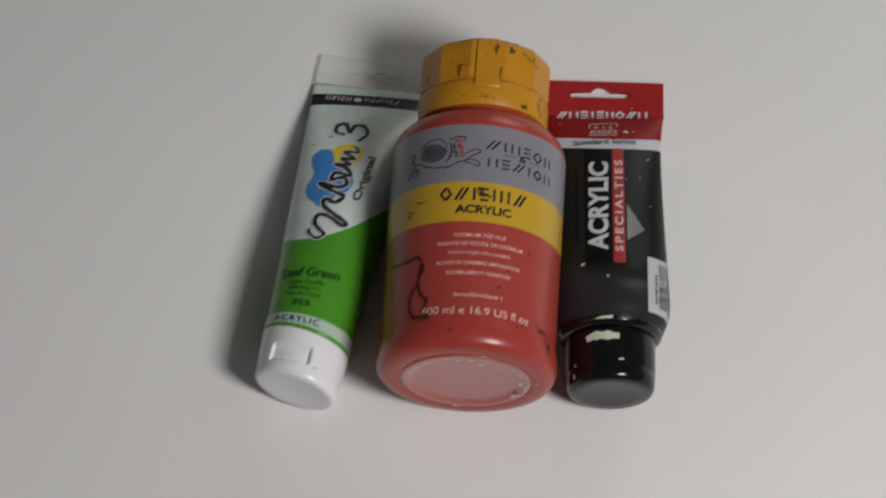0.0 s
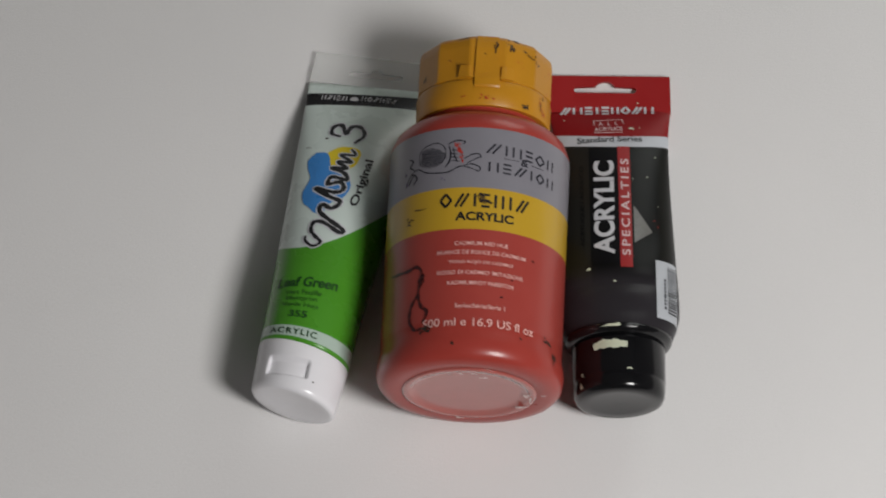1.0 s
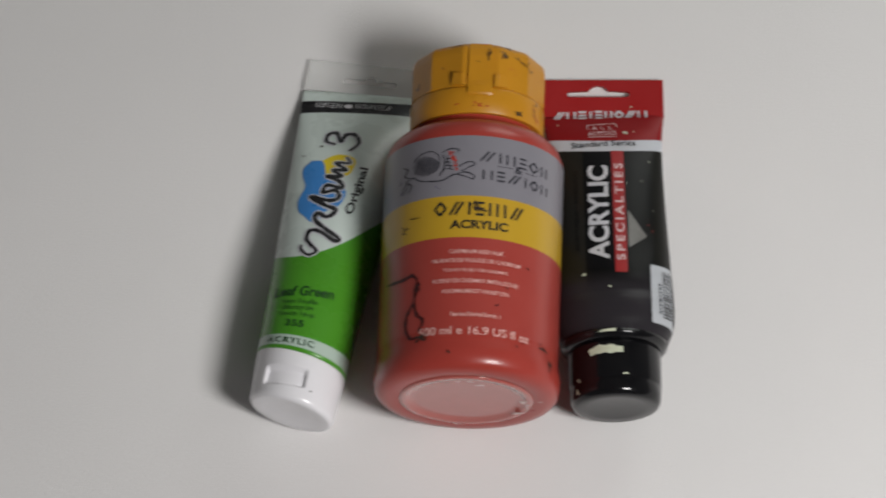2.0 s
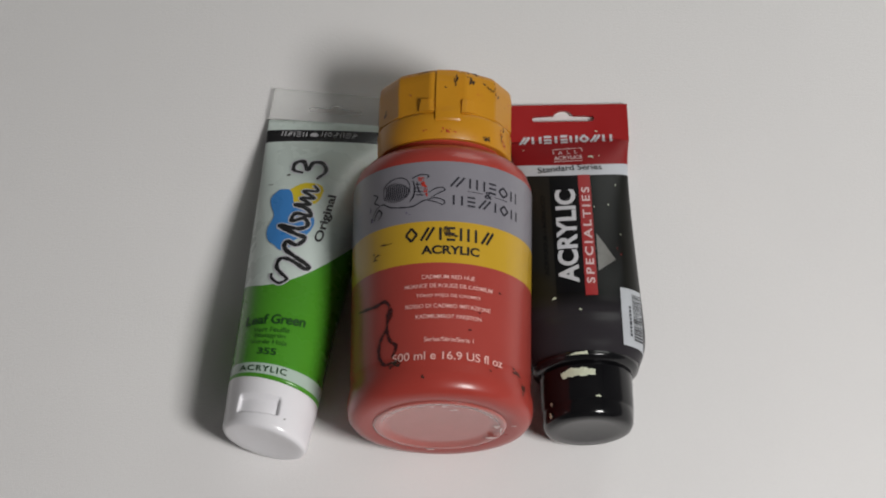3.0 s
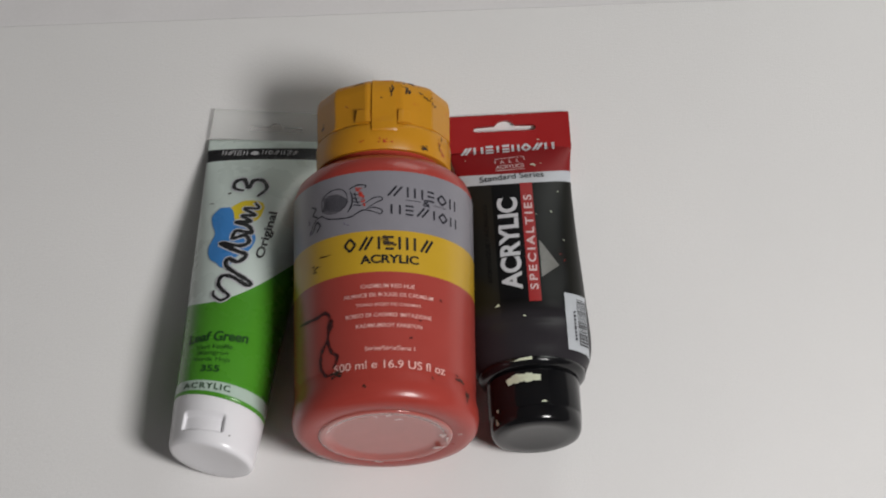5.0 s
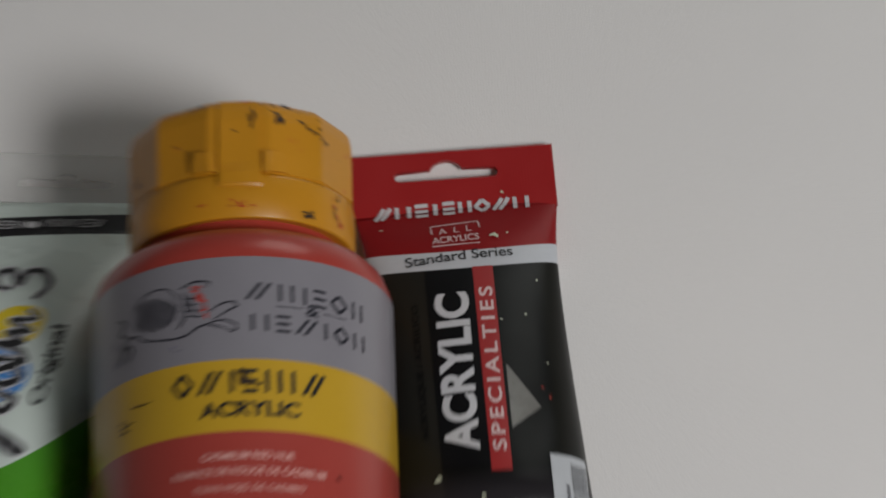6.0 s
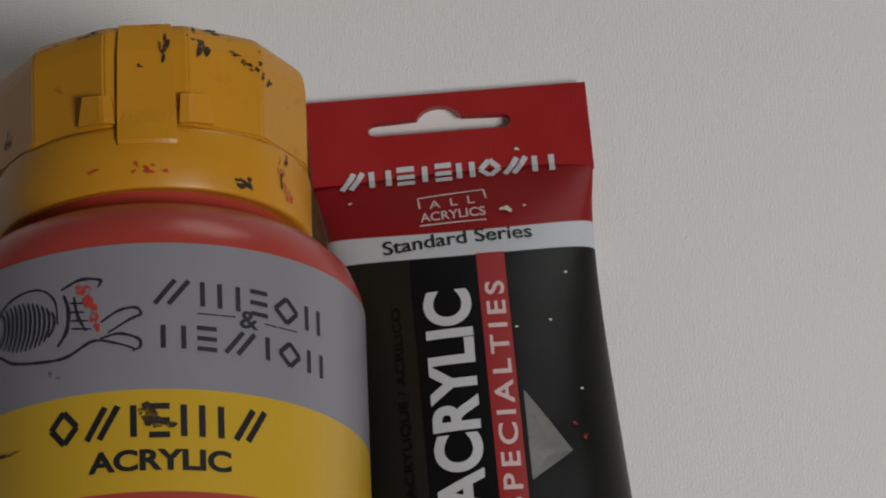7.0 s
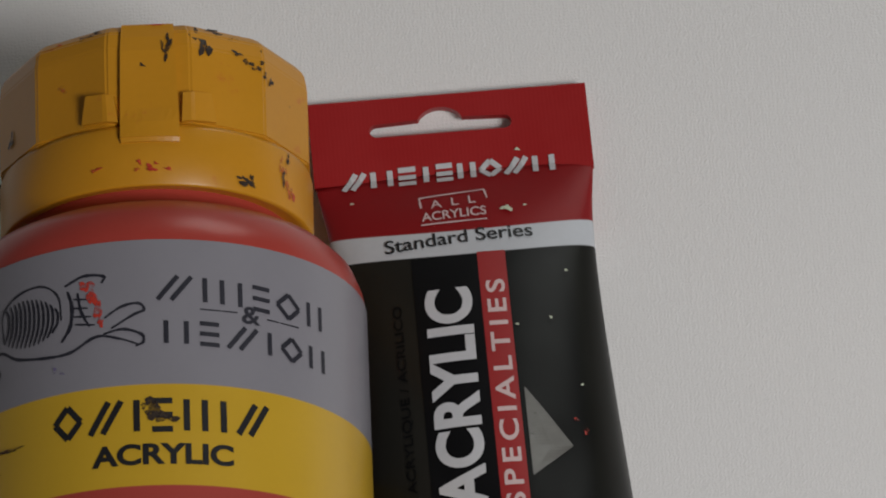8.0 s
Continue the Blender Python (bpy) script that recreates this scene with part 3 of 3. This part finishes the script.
    blots("paint_stain", [(4.5, 138.8, 0.5, 1.3), (5.0, 141.0, 0.45, 1.1), (3.9, 140.2, 0.25, 0.6), (10.2, 142.6, 1.1, 1.5), (11.5, 140.4, 0.9, 1.7), (17.8, 140.6, 1.0, 0.35), (19.8, 139.2, 0.9, 0.5), (21.6, 138.4, 0.8, 0.4), (24.9, 136.9, 0.5, 0.8), (22.6, 139.8, 0.5, 0.3), (23.2, 137.4, 0.35, 0.6),
                          (19.0, 116.1, 1.2, 0.8), (18.0, 116.8, 0.8, 0.4), (19.8, 117.2, 0.3, 0.7), (-29.6, 130.3, 0.7, 1.3), (-10.5, 143.8, 1.6, 0.3), (-8.0, 144.2, 1.0, 0.3), (13.6, 144.4, 1.5, 0.4), (17.4, 143.6, 0.8, 0.3), (22.5, 142.4, 0.5, 0.3), (0.4, 136.4, 0.4, 0.3), (27.6, 119.6, 0.4, 1.1), (29.2, 123.6, 0.35, 1.0)], on_stain_cap, 0.00022, STAIN_DARK, cap, 0.8)
    blots("paint_stain", [(1.5, 117.1, 0.8, 0.6), (-0.4, 118.4, 0.35, 0.5), (4.4, 117.0, 0.8, 0.22), (-0.9, 117.0, 0.4, 0.3), (2.4, 118.0, 0.4, 0.2), (29.9, 117.2, 0.8, 1.2), (-8.1, 117.8, 0.9, 0.35), (3.0, 144.7, 1.2, 0.3), (-16.4, 143.6, 1.8, 0.35), (-20.5, 142.6, 1.6, 0.35)], on_stain_cap, 0.00022, STAIN_RED, cap, 0.7)
    blots("paint_smear", [(27.2, 121.6, 0.5, 2.0), (28.6, 119.2, 0.5, 1.8), (-14.6, 134.8, 0.8, 0.7)], on_cap, 0.0002, STAIN_ORANGE, cap, 0.6)


make_bottle()


# ---- the tubes ----
def section_table(knots):
    fine = np.array([[*p] for p in smooth_curve(knots, 10)])

    def smooth_at(s):
        return [float(np.interp(s, fine[:, 0], fine[:, i])) for i in range(1, fine.shape[1])]
    return smooth_at


def tube_body(table, s0, s1, lean, rings=72, n=72, dents=(), middle=lambda s: 0.0):
    def at(x, s):
        hw, ht, zc = table(s)
        k = max(-1.0, min(1.0, (x - middle(s)) / hw))
        z = zc + ht * math.sqrt(max(0.0, 1 - k * k))
        for dx, ds, rx, rs, depth in dents:
            z -= depth * math.exp(-((x - dx) / rx) ** 2 - ((s - ds) / rs) ** 2)
        return z

    def surface(x, s, lift):
        k = min(0.97, abs((x - middle(s)) / table(s)[0]))
        return (x, s + lean(s) * x, at(x, s) + lift / math.sqrt(1 - k * k))
    bm = bmesh.new()
    loops = []
    for j in range(rings + 1):
        s = s0 + (s1 - s0) * j / rings
        hw, ht, zc = table(s)
        ring = []
        for i in range(n):
            a = 2 * math.pi * i / n
            x = middle(s) + hw * math.sin(a)
            z = at(x, s) if math.cos(a) >= 0 else zc + ht * math.cos(a)
            ring.append((x, s + lean(s) * x, z))
        loops.append(ring)
    loft(bm, loops)
    return bm, surface


def make_green_tube():
    t = thing("paint_tube", (-0.0715, -0.002, 0), -9.5, "mint and leaf green paint tube lying flat, white cap", "paint tube")
    def lean(s):
        return float(np.interp(s, (0.021, 0.047), (-0.10, 0.11)))
    table = section_table([(0.0205, 0.0188, 0.0188, 0.0190), (0.05, 0.0198, 0.0182, 0.0184), (0.09, 0.0222, 0.0140, 0.0144),
                           (0.125, 0.0246, 0.0078, 0.0084), (0.141, 0.0260, 0.0034, 0.0044), (0.1510, 0.0268, 0.0009, 0.0024)])
    bm, surf = tube_body(table, 0.0205, 0.1510, lean)
    part("body", bm, GREEN_TUBE, t, "mint white tube wall with a leaf green lower half")
    part("seal", hang_plate(-0.0268, 0.0268, 0.1510, 0.1644, 0.0017, 0.0029, (0.0100, 0.0012, 0.0028, 0.0, 0.1565), 0.08), SEAL, t, "clear plastic sealed end with a hang slot", smooth=False)
    zc = 0.0190
    prof = [(0.0004, 0.0010), (0.012, 0.0006), (0.0156, 0.0001), (0.0168, 0.0004), (0.0175, 0.0014), (0.0178, 0.0026)]
    prof += [(0.0178 + (y - 0.0026) * 0.058, y) for y in np.linspace(0.003, 0.0190, 36)] + [(0.0188, 0.0202), (0.0186, 0.0208), (0.0178, 0.0211)]
    rings = []
    for ring in turned(prof, 180, zc):
        out = []
        for x, y, z in ring:
            if z > zc and y > 0.003:
                # thumb notch, deepest at its lower edge
                q = y - 0.10 * x
                gx = min(1.0, max(0.0, (0.0085 - abs(x + 0.0033)) / 0.0008))
                gy = min(1.0, max(0.0, (q - 0.0062) / 0.0005)) * min(1.0, max(0.0, (0.0144 - q) / 0.0020))
                z -= 0.0022 * gx * gy
            out.append((x, y - 0.10 * x, z))
        rings.append(out)
    bm = bmesh.new()
    loft(bm, rings)
    cap = part("cap", bm, WHITE_CAP, t, "white plastic flip-top cap with a thumb notch")

    def on_cap(x, s, lift):
        r = 0.0178 + (s - 0.0022) * 0.06
        return (x, s - 0.10 * x, zc + math.sqrt(max(0, r * r - x * x)) + lift)
    blots("paint_stain", [(7.9, 6.3, 0.35, 0.3)], on_cap, 0.0002, STAIN_DARK, cap)
    mm = 0.001
    # prints
    bm = bmesh.new()
    blob = [(-14.5, 112.4), (-10.5, 112.2), (-8.6, 109.5), (-7.0, 105.0), (-2.5, 102.6), (1.0, 99.8), (3.1, 95.0), (1.3, 89.1), (-3.2, 86.0), (-5.4, 81.4), (-8.4, 81.0), (-11.2, 83.6), (-14.4, 86.6), (-15.8, 92.0), (-14.3, 98.6), (-16.4, 104.0), (-17.2, 108.6)]
    loop = smooth_curve([*blob, blob[0]], 4)[:-1]
    c = bm.verts.new(surf(-0.0080, 0.0960, 0.0002))
    ring = [bm.verts.new(surf(p[0] * mm, p[1] * mm, 0.0002)) for p in loop]
    mid = [bm.verts.new(surf((p[0] * 0.5 - 4.0) * mm, (p[1] * 0.5 + 48.0) * mm, 0.0002)) for p in loop]
    for i in range(len(ring)):
        j = (i + 1) % len(ring)
        bm.faces.new((ring[i], ring[j], mid[j], mid[i]))
        bm.faces.new((mid[i], mid[j], c))
    decal("blue_splash", bm, INK_BLUE, t)
    blots("yellow_splash", [(-3.3, 109.8, 7.0, 6.6)], surf, 0.00016, INK_YELLOW, t, 0.10)
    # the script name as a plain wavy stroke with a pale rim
    wave = [(-9.6, 69.6), (-9.0, 67.2), (-5.6, 64.6), (-2.8, 66.6), (-5.6, 69.4), (-8.0, 72.6), (-7.4, 76.4), (-3.6, 76.2), (3.6, 72.0), (4.6, 73.6), (-1.6, 77.6), (-6.4, 81.6), (-6.2, 85.2), (-2.0, 83.4), (0.8, 87.0),
            (-4.0, 89.2), (-11.0, 93.4), (-3.0, 91.6), (0.6, 93.4), (-1.4, 97.0), (-6.2, 95.6), (-5.4, 99.4), (0.8, 98.4), (-1.0, 101.8), (-6.6, 104.2), (-0.4, 104.4), (-4.8, 107.6), (0.8, 107.8), (-4.6, 111.4), (1.4, 111.6), (-0.8, 114.8)]
    curl = [(-6.6, 121.2), (-10.6, 122.6), (-10.8, 126.2), (-7.6, 127.4), (-4.9, 123.0), (-3.4, 126.8), (0.4, 126.8), (2.6, 122.6), (-0.4, 118.0)]
    for knots in (wave, curl):
        decal("rim_stroke", ribbon([(a * mm, b * mm) for a, b in knots], 2.9 * mm, surf, 0.00026, 8, 0.3, 0.0), INK_WHITE, t)
    for knots in (wave, curl):
        decal("name_stroke", ribbon([(a * mm, b * mm) for a, b in knots], 1.85 * mm, surf, 0.00036, 8, 0.5, 0.22), INK_BLACK, t)
    put_text("Original", (0.0074, 0.0980), 0.0244, 0.0046, surf, INK_BLACK, t, turn=86.5, fat=0.0003)
    put_text("Leaf Green", (-0.0035, 0.0476), 0.0244, 0.0046, surf, INK_GREEN, t, turn=-1.5, fat=0.00025)
    for words, x0, x1, s, h in [("Vert Feuille", -11.7, 3.1, 42.7, 2.2), ("Blattgr\u00fcn", -10.7, 1.9, 39.6, 2.5), ("Verde Hoja", -11.9, 3.1, 36.6, 2.5)]:
        put_text(words, ((x0 + x1) / 2 * mm, s * mm), (x1 - x0) * mm, h * mm, surf, INK_GREEN, t)
    put_text("355", (-0.0044, 0.0326), 0.0078, 0.0031, surf, INK_GREEN, t, fat=0.0003)
    put_text("ACRYLIC", (-0.0046, 0.0247), 0.0198, 0.0027, surf, INK_GREEN, t, fat=0.0002, spread=1.25, turn=2)
    mark_row(("twin", "slant", "bar", "stack", "twin"), -0.0199, -0.0092, 0.1422, 0.1447, 0.00042, surf, 0.0003, INK_SILVER, t)
    mark_row(("twin", "kite", "slant", "twin", "stack", "slant"), -0.0034, 0.0112, 0.1428, 0.1453, 0.00030, surf, 0.0003, INK_SILVER, t)
    bm = bmesh.new()
    blot(bm, -0.0063, 0.1434, 0.0017, 0.0012, surf, 0.0003, 3, 0.1)
    decal("emblem", bm, INK_SILVER, t)
    blots("paint_stain", [(-12.1, 120.0, 0.7, 0.5), (-18.8, 115.3, 1.1, 0.3), (17.7, 27.9, 0.4, 0.4)], surf, 0.0003, STAIN_DARK, t)


make_green_tube()


def make_black_tube():
    t = thing("paint_tube", (0.0604, 0.004, 0), 3.0, "black acrylic paint tube with a red sealed end and black cap", "paint tube")
    table = section_table([(0.0265, 0.0218, 0.0196, 0.0200), (0.038, 0.0250, 0.0188, 0.0192), (0.063, 0.0243, 0.0160, 0.0165), (0.100, 0.0234, 0.0105, 0.0112),
                           (0.122, 0.0238, 0.0060, 0.0068), (0.1365, 0.0254, 0.0009, 0.0026)])
    bm, surf = tube_body(table, 0.0265, 0.1365, lambda s: 0.0, dents=((-0.012, 0.046, 0.012, 0.003, 0.0010), (0.006, 0.0465, 0.012, 0.0022, 0.0012), (0.013, 0.068, 0.004, 0.010, 0.0008), (0.004, 0.034, 0.010, 0.003, 0.0008)), middle=lambda s: -0.018 * max(0.0, s - 0.055))
    part("body", bm, BLACK_TUBE, t, "dented dark tube wall with a white band and red top")
    part("seal", hang_plate(-0.0270, 0.0240, 0.1357, 0.1524, 0.0018, 0.0034, (0.0117, 0.0013, 0.0043, -0.0031, 0.1460), -0.025), SEAL_RED, t, "flat red sealed end with a hang slot", smooth=False)
    zc = 0.0196
    bm = bmesh.new()
    loft(bm, turned([(0.0190, 0.0236), (0.0202, 0.0240), (0.0215, 0.0254), (0.0219, 0.0268)], 64, zc))
    part("shoulder", bm, BLACK_CAP, t)
    bm = bmesh.new()
    loft(bm, turned([(0.0004, 0.0006), (0.0120, 0.0004), (0.0158, 0.0), (0.0174, 0.0007), (0.0183, 0.0026), (0.0187, 0.0072), (0.0185, 0.0076), (0.0187, 0.0080), (0.0189, 0.0220), (0.0187, 0.0238)], 64, zc))
    cap = part("cap", bm, BLACK_CAP, t, "glossy black plastic cap with dried pale paint")

    def on_cap(x, s, lift):
        r = 0.0189 if s < 0.0236 else 0.0189 + min(1.0, (s - 0.0236) / 0.003) * 0.0028
        return (x, s, zc + math.sqrt(max(0, r * r - x * x)) + lift)
    mm = 0.001
    decal("paint_chip", ribbon([(a * mm, b * mm) for a, b in ((-10.4, 18.0), (-7, 19.0), (-2, 18.9), (3.2, 18.6))], 3.6 * mm, on_cap, 0.0004, 8, 0.4), CHIP, cap)
    decal("paint_chip", ribbon([(a * mm, b * mm) for a, b in ((-9.8, 24.6), (-5, 25.3), (0.4, 26.0))], 1.7 * mm, on_cap, 0.0008, 8, 0.4), CHIP, t)
    blots("paint_chip", [(4, 8.4, 0.9, 0.5), (-15.5, 3.2, 0.5, 1.2), (-15, 8, 0.4, 0.8)], on_cap, 0.0003, CHIP, cap, 0.5)
    # prints
    decal("panel", patch(-0.0106, 0.0012, 0.0554, 0.1146, surf, 0.00016, 14, 64), PRINT_BLACK, t)
    decal("red_strip", patch(0.0012, 0.0062, 0.0537, 0.1149, surf, 0.00020, 8, 64), INK_RED, t)
    bm = bmesh.new()
    rows = [(7.3 + (14.6 - 7.3) * max(0.0, min((84.2 - q) / 12.1, (q - 65.8) / 6.3)), q) for q in np.linspace(65.8, 84.2, 30)]
    edges = [(bm.verts.new(surf(0.0071, q * mm, 0.00022)), bm.verts.new(surf((0.0071 + x * mm) / 2, q * mm, 0.00022)), bm.verts.new(surf(x * mm, q * mm, 0.00022))) for x, q in rows]
    for a, b in zip(edges, edges[1:]):
        bm.faces.new((a[0], a[1], b[1], b[0]))
        bm.faces.new((a[1], a[2], b[2], b[1]))
    decal("grey_patch", bm, WINDOW_GREY, t)
    put_text("ACRYLIC", (-0.0049, 0.0836), 0.0472, 0.0085, surf, INK_WHITE, t, turn=89.3, fat=0.0004, lift=0.0003)
    put_text("SPECIALTIES", (0.0038, 0.0838), 0.0488, 0.0034, surf, INK_PALE, t, turn=89.8, fat=0.0002, lift=0.0003, spread=1.35)
    put_text("Standard Series", (-0.0018, 0.1191), 0.0266, 0.0032, surf, INK_BLACK, t, turn=1.8, fat=0.0001)
    mark_row((("slant", 1.0), ("twin", 1.1), ("stack", 0.8), ("bar", 0.5), ("stack", 0.75), ("twin", 0.85), ("kite", 0.9), ("slant", 1.0), ("twin", 1.1)), -0.0217, 0.0171, 0.1345, 0.1381, 0.00105, surf, 0.00028, INK_SILVER, t, 0.0, 0.22)
    put_text("A  L  L", (-0.0022, 0.1282), 0.0082, 0.0021, surf, INK_PALE, t, turn=3, fat=0.0001)
    put_text("ACRYLICS", (-0.0022, 0.1250), 0.0117, 0.0023, surf, INK_PALE, t, turn=1.5, fat=0.00015)
    for a, b in (((-8.0, 127.3), (-8.2, 130.1)), ((-8.2, 130.1), (3.6, 130.8)), ((3.6, 130.8), (4.0, 128.4)), ((-8.2, 122.9), (3.7, 122.9))):
        decal("frame_line", ribbon([(a[0] * mm, a[1] * mm), (b[0] * mm, b[1] * mm)], 0.35 * mm, surf, 0.0002, 6, 0), INK_PALE, t)
    put_text("ACRYLIQUE / ACRILICO", (-0.0137, 0.0850), 0.0400, 0.0019, surf, PRINT_BLACK, t, turn=90, fat=0.0001)
    # sticker with a bar code
    st = decal("sticker", patch(0.0155, 0.0238, 0.0315, 0.0585, surf, 0.0003, 8, 12), STICKER, t, "pale grey bar code sticker")
    bm = bmesh.new()
    rng = random.Random(5)
    s = 0.0345
    while s < 0.0565:
        w = rng.choice((0.00025, 0.0005, 0.0008))
        bars_into(bm, 0.0202, 0.0236, s, s + w, (1,), surf, 0.0005, 0)
        s += w + rng.choice((0.0003, 0.0005))
    decal("bar_code", bm, INK_BLACK, st)
    bm = bmesh.new()
    s = 0.036
    for w in (1.2, 0.9, 1.1, 2.0, 1.0, 1.3, 1.2, 1.0):
        bars_into(bm, 0.0187, 0.0195, s, s + w * mm, (1,), surf, 0.0005, 0)
        s += w * mm + 0.0006
    decal("number_bars", bm, INK_SOFT, st)
    blots("paint_speck", [(10.4, 139.7, 0.4, 0.3), (7.2, 125.2, 0.8, 0.6), (8.0, 124.6, 0.4, 0.5), (10.7, 125.6, 0.3, 0.25), (-20.4, 130.8, 0.3, 0.25), (16.7, 109.8, 0.3, 0.25), (13.1, 99.2, 0.3, 0.25), (7.1, 97.8, 0.25, 0.25), (17.3, 84.9, 0.25, 0.25), (-11.7, 53.2, 1.0, 0.5), (-1.3, 47.3, 0.5, 0.4)], surf, 0.0005, CHIP, t, 0.4)
    blots("paint_speck", [(17.1, 75.2, 0.4, 0.6), (15.6, 77.6, 0.5, 0.3)], surf, 0.0003, STAIN_RED, t, 0.5)


make_black_tube()
